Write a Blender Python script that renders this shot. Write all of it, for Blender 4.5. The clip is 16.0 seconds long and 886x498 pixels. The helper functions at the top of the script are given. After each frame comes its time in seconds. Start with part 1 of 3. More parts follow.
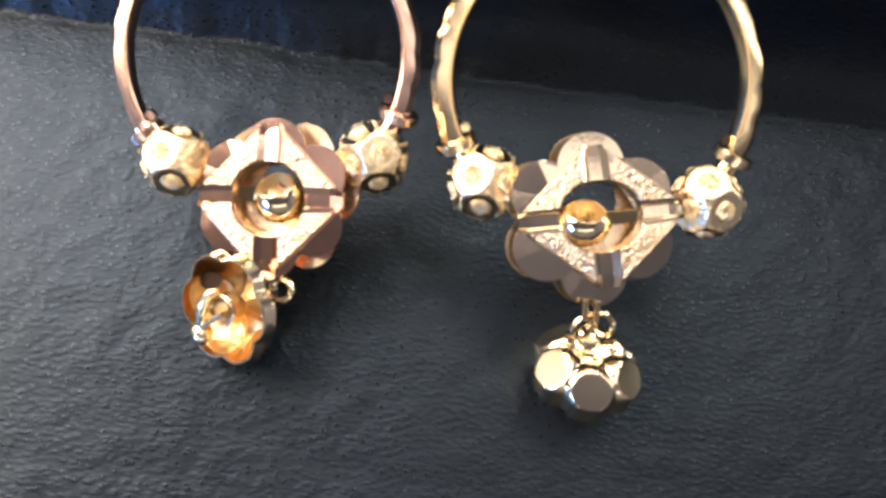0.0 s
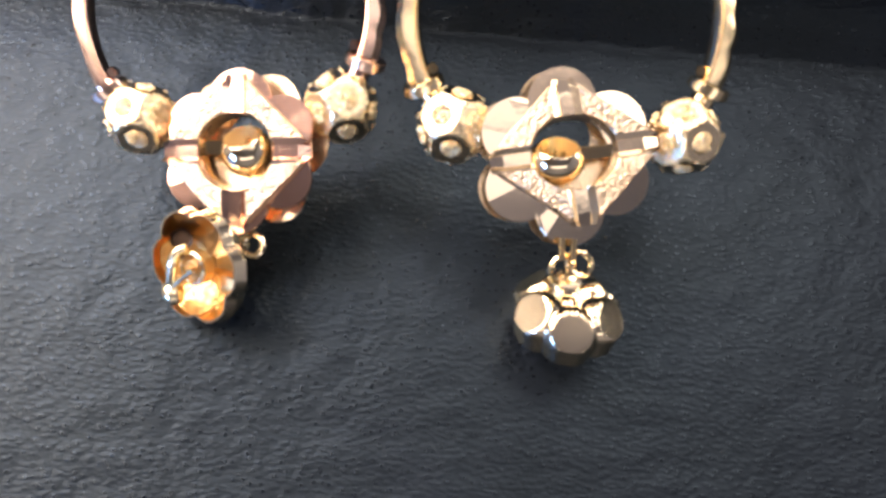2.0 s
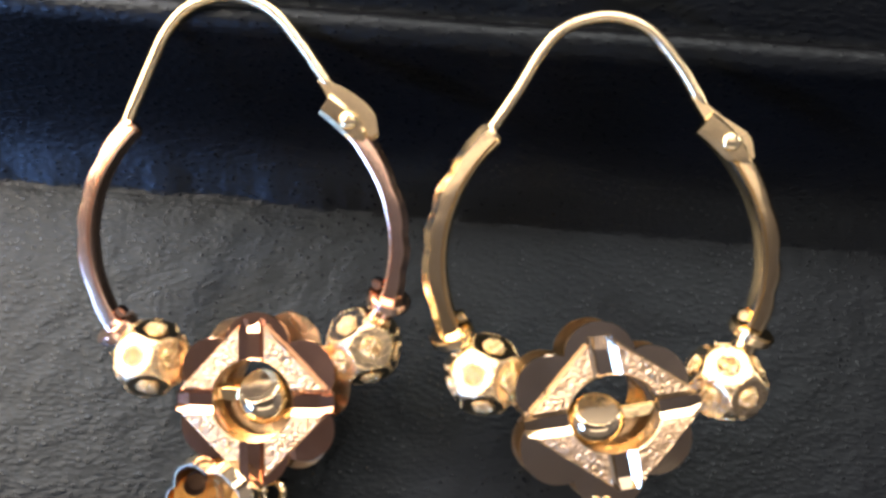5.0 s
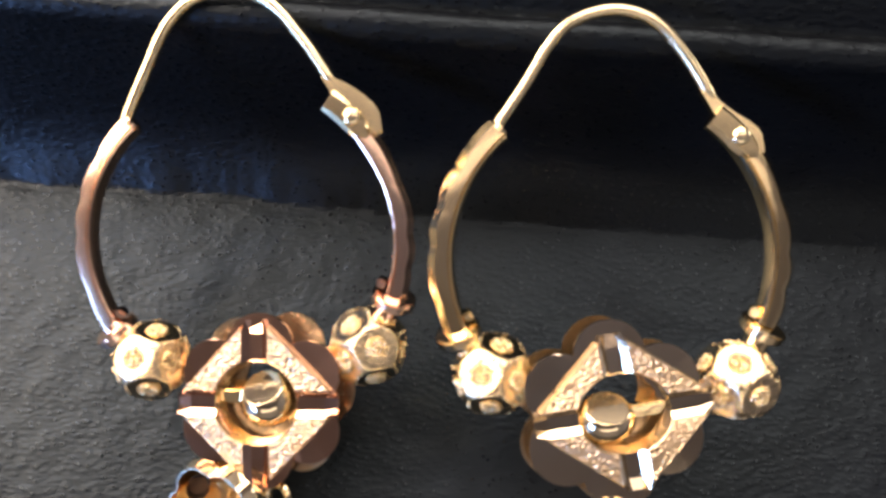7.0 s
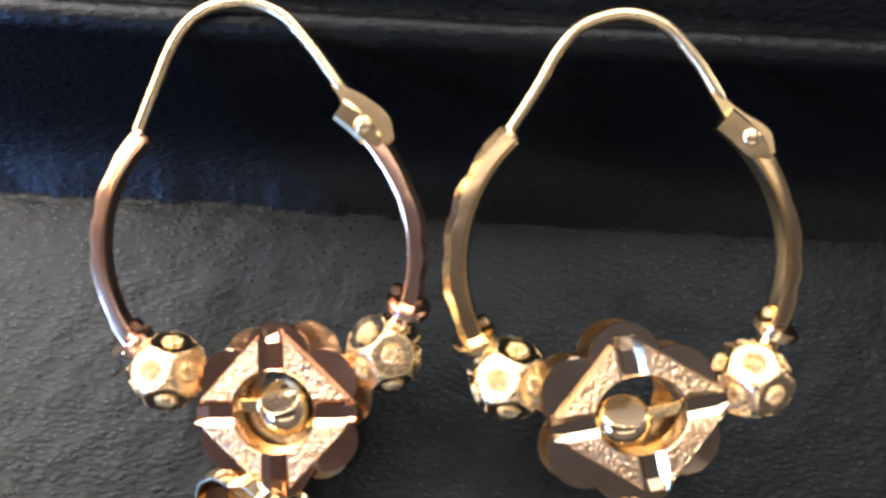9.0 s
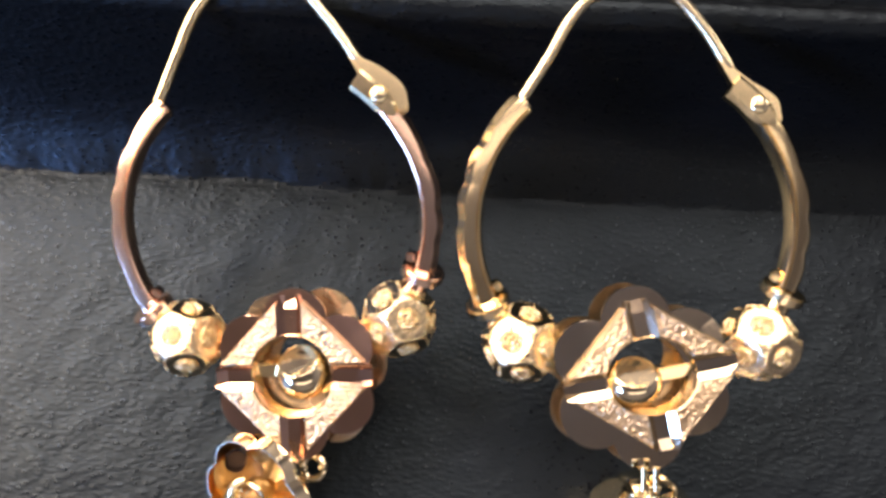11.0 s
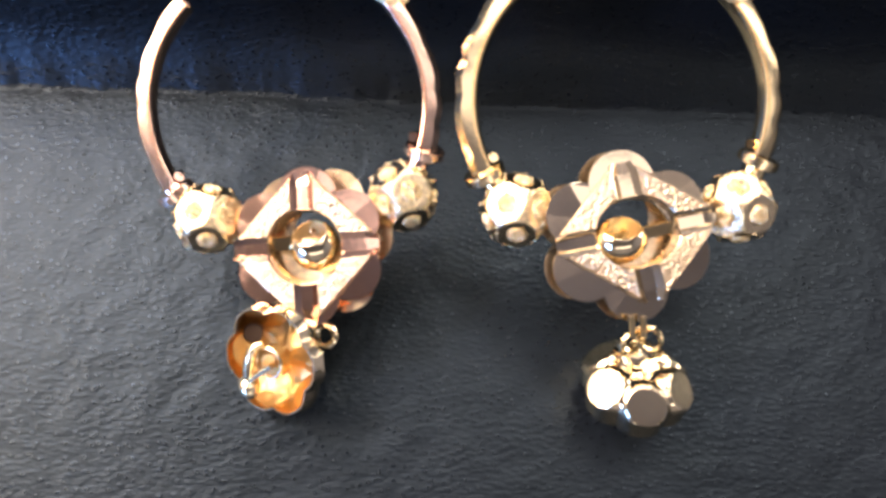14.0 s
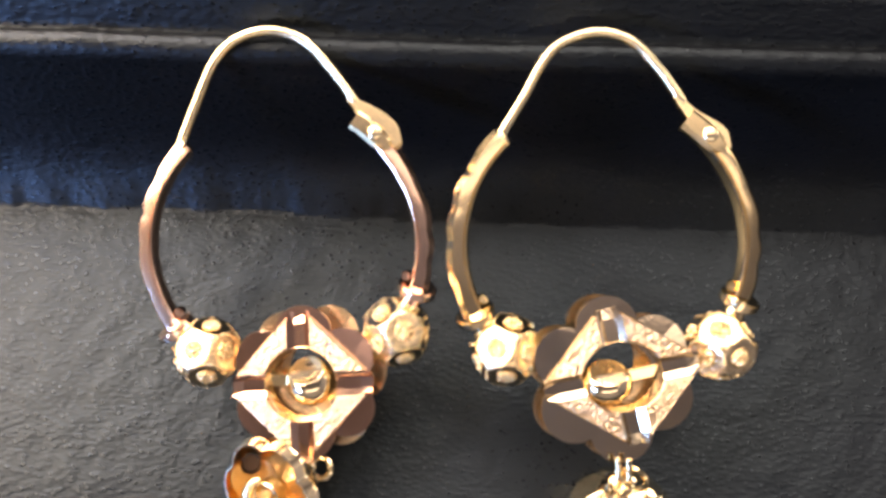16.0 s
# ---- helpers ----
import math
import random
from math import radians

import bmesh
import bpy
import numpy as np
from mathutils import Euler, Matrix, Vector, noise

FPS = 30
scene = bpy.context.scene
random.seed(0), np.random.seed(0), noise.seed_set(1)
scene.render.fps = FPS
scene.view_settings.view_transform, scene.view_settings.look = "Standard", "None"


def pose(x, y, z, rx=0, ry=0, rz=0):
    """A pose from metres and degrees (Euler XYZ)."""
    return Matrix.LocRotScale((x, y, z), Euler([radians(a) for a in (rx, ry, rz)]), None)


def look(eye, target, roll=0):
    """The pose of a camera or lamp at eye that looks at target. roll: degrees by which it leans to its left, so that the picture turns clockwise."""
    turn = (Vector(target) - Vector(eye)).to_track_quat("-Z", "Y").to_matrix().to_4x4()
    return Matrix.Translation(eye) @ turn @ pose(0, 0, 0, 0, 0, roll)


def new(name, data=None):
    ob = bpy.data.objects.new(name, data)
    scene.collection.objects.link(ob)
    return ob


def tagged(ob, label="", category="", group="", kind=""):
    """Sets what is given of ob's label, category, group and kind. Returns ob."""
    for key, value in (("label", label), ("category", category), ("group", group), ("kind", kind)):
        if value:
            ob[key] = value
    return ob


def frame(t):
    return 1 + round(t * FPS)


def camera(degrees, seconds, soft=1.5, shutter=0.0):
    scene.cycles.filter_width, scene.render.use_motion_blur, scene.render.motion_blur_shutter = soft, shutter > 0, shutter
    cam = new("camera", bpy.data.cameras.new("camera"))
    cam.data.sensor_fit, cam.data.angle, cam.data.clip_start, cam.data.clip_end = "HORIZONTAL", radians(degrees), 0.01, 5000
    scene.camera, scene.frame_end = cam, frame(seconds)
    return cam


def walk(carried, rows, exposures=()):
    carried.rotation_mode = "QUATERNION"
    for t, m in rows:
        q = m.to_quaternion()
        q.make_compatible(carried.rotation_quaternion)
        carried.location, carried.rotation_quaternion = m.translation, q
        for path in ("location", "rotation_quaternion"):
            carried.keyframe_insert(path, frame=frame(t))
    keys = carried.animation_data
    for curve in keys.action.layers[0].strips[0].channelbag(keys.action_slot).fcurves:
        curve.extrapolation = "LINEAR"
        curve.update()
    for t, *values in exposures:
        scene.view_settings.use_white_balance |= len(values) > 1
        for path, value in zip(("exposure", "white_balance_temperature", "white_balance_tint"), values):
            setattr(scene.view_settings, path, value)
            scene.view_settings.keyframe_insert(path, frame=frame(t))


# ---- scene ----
cam = camera(63.0, 16.0, soft=3.4)
PATH = [
    (0, (0.00241, -0.03099, 0.05096), (0.00155, -0.00007, -0.04413), 6.01),
    (0.5, (0.00384, -0.03261, 0.04826), (0.00390, -0.00106, -0.04663), 6.32),
    (1, (0.00494, -0.03432, 0.04787), (0.00446, -0.00318, -0.04716), 4.46),
    (1.5, (0.00447, -0.03446, 0.04910), (0.00307, -0.00313, -0.04585), 2.95),
    (2, (0.00474, -0.03389, 0.04876), (0.00325, -0.00248, -0.04617), 2.75),
    (2.5, (0.00279, -0.02831, 0.05060), (0.00079, 0.00278, -0.04442), 2.12),
    (3, (0.00138, -0.02330, 0.05280), (-0.00112, 0.00737, -0.04235), 1.18),
    (3.5, (0.00252, -0.02037, 0.05426), (-0.00027, 0.01307, -0.03995), 0.30),
    (4, (0.00155, -0.01957, 0.05275), (0.00048, 0.01277, -0.04188), 2.85),
    (6.5, (0.00097, -0.01872, 0.05070), (0.00078, 0.01269, -0.04423), 3.78),
    (7, (0.00066, -0.01894, 0.05048), (0.00071, 0.01265, -0.04441), 4.11),
    (7.5, (0.00030, -0.01830, 0.05023), (0.00095, 0.01262, -0.04487), 4.48),
    (8, (-0.00021, -0.01836, 0.05083), (0.00045, 0.01262, -0.04425), 4.20),
    (10.5, (-0.00063, -0.01952, 0.05082), (-0.00031, 0.01164, -0.04420), 3.34),
    (11, (-0.00095, -0.02077, 0.05108), (-0.00083, 0.01048, -0.04391), 2.96),
    (11.5, (-0.00086, -0.02161, 0.05065), (-0.00046, 0.00991, -0.04425), 3.34),
    (12, (-0.00088, -0.02278, 0.05029), (-0.00023, 0.00866, -0.04464), 3.67),
    (12.5, (-0.00091, -0.02426, 0.05041), (-0.00046, 0.00782, -0.04430), 3.16),
    (13, (-0.00013, -0.02711, 0.05018), (-0.00006, 0.00623, -0.04409), 2.51),
    (13.5, (-0.00017, -0.02911, 0.05102), (-0.00002, 0.00404, -0.04332), 2.26),
    (14, (-0.00024, -0.03062, 0.05143), (-0.00105, 0.00313, -0.04270), 0.46),
    (14.5, (0.00026, -0.02761, 0.05244), (0.00012, 0.00669, -0.04150), 1.54),
    (15, (-0.00015, -0.02185, 0.05284), (-0.00058, 0.01269, -0.04101), 0.86),
    (15.5, (0.00055, -0.02002, 0.05545), (-0.00017, 0.01524, -0.03813), 0.30),
    (16, (-0.00010, -0.02350, 0.05579), (-0.00063, 0.01235, -0.03757), 0.83),
]
EXPOSURES = [(0.0, -0.05, 6800, 15), (1.5, 0.03, 6650, 17), (3.5, -0.1, 7300, 18), (7.0, -0.28, 7700, 19), (11.0, -0.19, 7500, 19), (14.0, 0.11, 6900, 18), (15.4, 0.12, 7300, 19), (16.0, 0.23, 8200, 21)]
walk(cam, [(t, look(eye, target, roll)) for t, eye, target, roll in PATH], EXPOSURES)

MM = 0.001  # the things are modelled in millimetres

# ---------------------------------------------------------------- light
world = bpy.data.worlds.new("shop_air")
scene.world = world
world.use_nodes = True
world.node_tree.nodes["Background"].inputs[0].default_value = (0.9, 0.95, 1.0, 1)
world.node_tree.nodes["Background"].inputs[1].default_value = 0.02


def area_lamp(name, eye, target, size, watts, colour, size_y=None):
    data = bpy.data.lights.new(name, "AREA")
    data.energy, data.color, data.size = watts, colour, size
    data.shape = "RECTANGLE"
    data.size_y = size_y or size
    ob = new(name, data)
    ob.matrix_world = look(eye, target)
    return ob


area_lamp("desk_lamp_light", (-0.24, 0.095, 0.26), (-0.01, -0.005, 0), 0.36, 4.9, (1.0, 0.85, 0.74), 0.24)
area_lamp("front_panel_light", (0.25, -1.05, 0.68), (0.0, 0.0, 0), 1.4, 1.9, (1.0, 0.97, 0.95), 0.22)
# a window to the left in front, seen in the lower riser and along the ridge
area_lamp("window_light", (-1.10, -0.95, 0.47), (0.0, 0.0, 0), 0.62, 25.0, (0.18, 0.41, 1.0), 0.26)
# unseen blue lamp added to tint the left of the seat
area_lamp("rear_tint_light", (-0.85, 0.66, 1.25), (-0.03, 0.0, 0), 0.5, 11.0, (0.24, 0.50, 1.0), 0.34)
area_lamp("ceiling_panel_light", (0.40, 0.80, 1.6), (0.1, 0.0, 0), 1.2, 19.0, (1.0, 0.97, 0.97), 0.5)
area_lamp("back_strip_light", (0.1, 1.55, 1.38), (0.0, 0.0, 0), 1.5, 21.0, (1.0, 0.98, 0.95), 0.45)
area_lamp("side_panel_light", (1.35, 0.55, 0.30), (0.0, 0.0, 0), 0.5, 6.0, (1.0, 0.97, 0.93), 0.5)
# two strip lamps and an upward lamp, unseen, added to brighten ceiling reflections
area_lamp("reflection_strip_light", (0.35, -0.36, 1.66), (0.35, -0.34, 0), 1.9, 1.8, (1.0, 0.93, 0.89), 0.22)
area_lamp("reflection_strip_light", (0.6, 0.02, 1.66), (0.6, 0.0, 0), 1.7, 3.8, (1.0, 0.95, 0.91), 0.16)
wash = area_lamp("ceiling_fill_light", (-0.2, 0.0, 0.95), (-0.2, -0.04, 1.7), 1.4, 4.5, (1.0, 0.88, 0.82), 0.3)
wash.data.spread = radians(90)
# unseen lamps added to brighten two walls for the metal to mirror
area_lamp("west_wall_fill_light", (-1.35, 0.1, 0.55), (-2.0, 0.1, 0.7), 0.9, 9.0, (1.0, 0.96, 0.91), 0.5)
area_lamp("north_wall_fill_light", (0.3, 1.4, 0.5), (0.3, 2.0, 0.6), 1.2, 9.0, (1.0, 0.96, 0.91), 0.5)


# ---------------------------------------------------------------- materials
def material(name, base, rough, metal=0.0):
    m = bpy.data.materials.new(name)
    m.use_nodes = True
    b = m.node_tree.nodes["Principled BSDF"]
    b.inputs["Base Color"].default_value = (*base, 1)
    b.inputs["Roughness"].default_value = rough
    b.inputs["Metallic"].default_value = metal
    return m, m.node_tree, b


def add(tree, kind, **values):
    n = tree.nodes.new(kind)
    for key, value in values.items():
        n.inputs[key.replace("_", " ")].default_value = value
    return n


def ramp(tree, source, stops):
    r = tree.nodes.new("ShaderNodeValToRGB")
    e = r.color_ramp.elements
    e[0].position, e[0].color = stops[0][0], (*stops[0][1], 1)
    e[1].position, e[1].color = stops[-1][0], (*stops[-1][1], 1)
    for p, c in stops[1:-1]:
        e.new(p).color = (*c, 1)
    tree.links.new(source, r.inputs[0])
    return r.outputs[0]


def leather_material():
    m, tree, b = material("black_leather", (0.02, 0.021, 0.023), 0.5)
    b.inputs["IOR"].default_value = 3.0
    b.inputs["Specular Tint"].default_value = (0.69, 0.90, 1.0, 1)
    at = tree.nodes.new("ShaderNodeTexCoord").outputs["Object"]
    warp = add(tree, "ShaderNodeTexNoise", Scale=900.0, Detail=3.0)
    tree.links.new(at, warp.inputs["Vector"])
    mix = tree.nodes.new("ShaderNodeVectorMath")
    mix.operation = "MULTIPLY_ADD"
    tree.links.new(warp.outputs["Color"], mix.inputs[0])
    mix.inputs[1].default_value = (0.00032, 0.0002, 0.0003)
    tree.links.new(at, mix.inputs[2])
    squash = tree.nodes.new("ShaderNodeVectorMath")  # the grain is drawn out across the panel
    squash.operation = "MULTIPLY"
    tree.links.new(mix.outputs[0], squash.inputs[0])
    squash.inputs[1].default_value = (0.62, 1.3, 1.1)
    cells = add(tree, "ShaderNodeTexVoronoi", Scale=2500.0)
    cells.feature = "F1"
    tree.links.new(squash.outputs[0], cells.inputs["Vector"])
    fine = add(tree, "ShaderNodeTexNoise", Scale=5200.0, Detail=4.0)
    tree.links.new(at, fine.inputs["Vector"])
    wide = add(tree, "ShaderNodeTexNoise", Scale=110.0, Detail=4.0)
    tree.links.new(at, wide.inputs["Vector"])
    tree.links.new(ramp(tree, wide.outputs["Fac"], [(0.3, (0.0015, 0.0018, 0.0024)), (0.7, (0.003, 0.0036, 0.0048))]), b.inputs["Base Color"])
    # specular is raised by height along the ridges, to build up their highlight
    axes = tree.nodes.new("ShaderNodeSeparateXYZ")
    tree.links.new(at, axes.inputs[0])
    ridge_mask = ramp(tree, axes.outputs["Z"], [(0.0118, (0.0,) * 3), (0.0131, (1.0,) * 3), (0.0146, (1.0,) * 3), (0.0149, (0.0,) * 3), (0.0161, (0.0,) * 3), (0.0164, (1.0,) * 3), (0.01675, (0.0,) * 3)])
    sheen_noise = add(tree, "ShaderNodeTexNoise", Scale=2600.0, Detail=3.0)
    tree.links.new(at, sheen_noise.inputs["Vector"])
    ridge_sheen = tree.nodes.new("ShaderNodeMath")
    ridge_sheen.operation = "MULTIPLY"
    tree.links.new(ridge_mask, ridge_sheen.inputs[0])
    tree.links.new(ramp(tree, sheen_noise.outputs["Fac"], [(0.32, (0.25,) * 3), (0.54, (1.0,) * 3)]), ridge_sheen.inputs[1])
    tree.links.new(ramp(tree, ridge_sheen.outputs[0], [(0.0, (0.04,) * 3), (1.0, (1.0,) * 3)]), b.inputs["Specular IOR Level"])
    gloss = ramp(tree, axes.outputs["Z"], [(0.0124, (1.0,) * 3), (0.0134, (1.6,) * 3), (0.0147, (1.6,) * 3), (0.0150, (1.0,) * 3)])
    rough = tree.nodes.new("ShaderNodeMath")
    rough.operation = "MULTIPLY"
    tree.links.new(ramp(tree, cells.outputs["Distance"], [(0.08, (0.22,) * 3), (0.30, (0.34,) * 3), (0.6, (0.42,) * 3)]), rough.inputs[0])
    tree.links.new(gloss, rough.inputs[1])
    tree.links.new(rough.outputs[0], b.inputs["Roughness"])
    b1 = add(tree, "ShaderNodeBump", Strength=0.26, Distance=0.00012)
    b1.invert = True
    tree.links.new(ramp(tree, cells.outputs["Distance"], [(0.16, (0.0,) * 3), (0.32, (0.25,) * 3), (0.75, (1.0,) * 3)]), b1.inputs["Height"])
    b2 = add(tree, "ShaderNodeBump", Strength=0.30, Distance=0.00008)
    tree.links.new(fine.outputs["Fac"], b2.inputs["Height"])
    tree.links.new(b1.outputs[0], b2.inputs["Normal"])
    grains = add(tree, "ShaderNodeTexVoronoi", Scale=2600.0)
    tree.links.new(squash.outputs[0], grains.inputs["Vector"])
    b3 = add(tree, "ShaderNodeBump", Strength=0.3, Distance=0.00006)
    tree.links.new(ramp(tree, grains.outputs["Distance"], [(0.0, (1.0,) * 3), (0.12, (0.8,) * 3), (0.34, (0.0,) * 3)]), b3.inputs["Height"])
    tree.links.new(b2.outputs[0], b3.inputs["Normal"])
    tree.links.new(b3.outputs[0], b.inputs["Normal"])
    return m


def gold_material(name, base, rough, grain=0.0, scale=3000.0, pecked=False):
    m, tree, b = material(name, base, rough, 1.0)
    at = tree.nodes.new("ShaderNodeTexCoord").outputs["Object"]
    smear = add(tree, "ShaderNodeTexNoise", Scale=450.0, Detail=4.0)
    tree.links.new(at, smear.inputs["Vector"])
    tree.links.new(ramp(tree, smear.outputs["Fac"], [(0.3, (rough * 0.85,) * 3), (0.75, (min(1, rough * 1.25 + 0.02),) * 3)]), b.inputs["Roughness"])
    dark = tuple(c * 0.92 for c in base)
    tree.links.new(ramp(tree, smear.outputs["Fac"], [(0.25, dark), (0.6, base)]), b.inputs["Base Color"])
    tex = add(tree, "ShaderNodeTexVoronoi", Scale=scale) if pecked else add(tree, "ShaderNodeTexNoise", Scale=scale, Detail=3.0)
    tree.links.new(at, tex.inputs["Vector"])
    bump = add(tree, "ShaderNodeBump", Strength=0.06 + grain, Distance=0.00006 if grain == 0 else 0.00022 if pecked else 0.0004)
    bump.invert = pecked
    tree.links.new(tex.outputs["Distance" if pecked else "Fac"], bump.inputs["Height"])
    tree.links.new(bump.outputs[0], b.inputs["Normal"])
    return m


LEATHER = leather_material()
GOLD = gold_material("polished_gold", (0.97, 0.76, 0.43), 0.075)
ROSE = gold_material("rose_gold", (0.93, 0.61, 0.47), 0.09)
STIPPLED = gold_material("stippled_gold", (0.60, 0.45, 0.29), 0.30, 0.1, 9000.0)
# dark base colour that stands for the shade inside the charm's hole
CUP_SHADE = gold_material("cup_shade_gold", (0.16, 0.11, 0.08), 0.5)
BEADED = gold_material("cut_bead_gold", (0.86, 0.69, 0.43), 0.17, 0.12, 4200.0)
BOWL = gold_material("bowl_gold", (0.84, 0.66, 0.43), 0.25)
WIRE = gold_material("bright_wire_gold", (0.98, 0.84, 0.54), 0.22)
SATIN_ROSE = gold_material("satin_rose_gold", (0.93, 0.66, 0.50), 0.17)
SATIN_GOLD = gold_material("satin_gold", (0.96, 0.77, 0.46), 0.14)
SATIN_PALE = gold_material("satin_pale_gold", (0.96, 0.80, 0.53), 0.11)
PALE = gold_material("pale_gold", (0.88, 0.74, 0.50), 0.08)
STRAW = gold_material("straw_gold", (0.86, 0.72, 0.52), 0.075)
BRUSHED = gold_material("brushed_gold", (0.97, 0.79, 0.47), 0.2)
GRANULE = gold_material("granulated_gold", (0.82, 0.65, 0.38), 0.22, 0.5, 5000.0)
# orange of gold reflecting into itself is put into this base colour
ORANGE = gold_material("gold_bounce_orange", (0.60, 0.36, 0.13), 0.34, 0.4, 1300.0)


def painted_material(name, base, rough, scale, stretch=(1, 1, 1)):
    """Plaster, paint or wood with patches, grain and a fine relief."""
    m, tree, b = material(name, base, rough)
    at = tree.nodes.new("ShaderNodeTexCoord").outputs["Object"]
    mul = tree.nodes.new("ShaderNodeVectorMath")
    mul.operation = "MULTIPLY"
    mul.inputs[1].default_value = stretch
    tree.links.new(at, mul.inputs[0])
    patches = add(tree, "ShaderNodeTexNoise", Scale=scale, Detail=6.0)
    tree.links.new(mul.outputs[0], patches.inputs["Vector"])
    tree.links.new(ramp(tree, patches.outputs["Fac"], [(0.3, tuple(c * 0.86 for c in base)), (0.7, base)]), b.inputs["Base Color"])
    grain = add(tree, "ShaderNodeTexNoise", Scale=scale * 60, Detail=3.0)
    tree.links.new(mul.outputs[0], grain.inputs["Vector"])
    bump = add(tree, "ShaderNodeBump", Strength=0.2, Distance=0.001)
    tree.links.new(grain.outputs["Fac"], bump.inputs["Height"])
    tree.links.new(bump.outputs[0], b.inputs["Normal"])
    return m


WALL = painted_material("plaster", (0.50, 0.47, 0.45), 0.8, 2.0)
DARKWOOD = painted_material("dark_wood", (0.085, 0.06, 0.045), 0.5, 6.0, (1, 9, 1))
CEIL = painted_material("ceiling_paint", (0.38, 0.345, 0.33), 0.9, 1.5)


# ---------------------------------------------------------------- helpers for things
def part(name, bm, mat, parent=None, label="", smooth=True, scale=MM):
    """Links a bmesh (millimetres) as one mesh object."""
    bmesh.ops.recalc_face_normals(bm, faces=bm.faces)
    for v in bm.verts:
        v.co *= scale
    me = bpy.data.meshes.new(name)
    for f in bm.faces:
        f.smooth = smooth
    bm.to_mesh(me)
    bm.free()
    me.materials.append(mat)
    if smooth:
        me.set_sharp_from_angle(angle=radians(32))
    ob = new(name, me)
    if parent is not None:
        ob.parent = parent
    if label:
        tagged(ob, label)
    return ob


def sweep(points, rings, closed=False):
    """A tube: at each point a ring of (right, up) offsets, in the plane square to the way. Points are Vectors, rings a list of lists of 2D offsets; the
    ring's first axis lies in the hoop's plane, its second along the hoop's axis."""
    bm = bmesh.new()
    axis = Vector((0, 0, 1))
    n, loops = len(points), []
    for i, p in enumerate(points):
        a, c = points[(i - 1) % n if closed else max(i - 1, 0)], points[(i + 1) % n if closed else min(i + 1, n - 1)]
        way = (c - a).normalized()
        side = way.cross(axis).normalized()
        up = side.cross(way)
        loops.append([bm.verts.new(p + side * r + up * h) for r, h in rings[i]])
    k = len(rings[0])
    for i in range(n if closed else n - 1):
        a, b = loops[i], loops[(i + 1) % n]
        for j in range(k):
            bm.faces.new((a[j], a[(j + 1) % k], b[(j + 1) % k], b[j]))
    if not closed:
        bm.faces.new(loops[0]), bm.faces.new(loops[-1])
    return bm


def circle(r, k=14):
    return [(r * math.cos(2 * math.pi * j / k), r * math.sin(2 * math.pi * j / k)) for j in range(k)]


def spline(points, steps=8):
    """Catmull-Rom through 2D or 3D points."""
    pts = [Vector((*p, 0.0)) if len(p) == 2 else Vector(p) for p in points]
    pts = [2 * pts[0] - pts[1]] + pts + [2 * pts[-1] - pts[-2]]
    out = []
    for i in range(1, len(pts) - 2):
        a, b, c, d = pts[i - 1:i + 3]
        for s in range(steps):
            t = s / steps
            out.append(0.5 * (2 * b + (c - a) * t + (2 * a - 5 * b + 4 * c - d) * t * t + (3 * b - a - 3 * c + d) * t ** 3))
    return out + [pts[-2]]


def torus(R, r, centre=(0, 0, 0), turn=(0, 0, 0), k=28, j=10):
    bm = sweep([Vector((R * math.cos(2 * math.pi * i / k), R * math.sin(2 * math.pi * i / k), 0)) for i in range(k)], [circle(r, j)] * k, True)
    bmesh.ops.transform(bm, matrix=pose(*centre, *turn), verts=bm.verts)
    return bm


def frustum(r1, r2, h, centre, way, k=20, bevel=0.0):
    bm = bmesh.new()
    bmesh.ops.create_cone(bm, cap_ends=True, segments=k, radius1=r1, radius2=r2, depth=h)
    if bevel:
        bmesh.ops.bevel(bm, geom=[e for e in bm.edges if e.calc_face_angle(0) > 1.0], offset=bevel, segments=2, affect="EDGES")
    m = Matrix.Translation(centre) @ Vector(way).to_track_quat("Z", "Y").to_matrix().to_4x4()
    bmesh.ops.transform(bm, matrix=m, verts=bm.verts)
    return bm


def block(size, centre, turn=(0, 0, 0), bevel=0.06):
    bm = bmesh.new()
    bmesh.ops.create_cube(bm, size=1)
    bmesh.ops.scale(bm, vec=size, verts=bm.verts)
    bmesh.ops.bevel(bm, geom=list(bm.edges), offset=bevel, segments=2, affect="EDGES")
    bmesh.ops.transform(bm, matrix=pose(*centre, *turn), verts=bm.verts)
    return bm


def ball(r, centre=(0, 0, 0), sub=3):
    bm = bmesh.new()
    bmesh.ops.create_icosphere(bm, subdivisions=sub, radius=r, matrix=Matrix.Translation(centre))
    return bm


def polar(r, deg, z=0.0):
    return Vector((r * math.cos(radians(deg)), r * math.sin(radians(deg)), z))


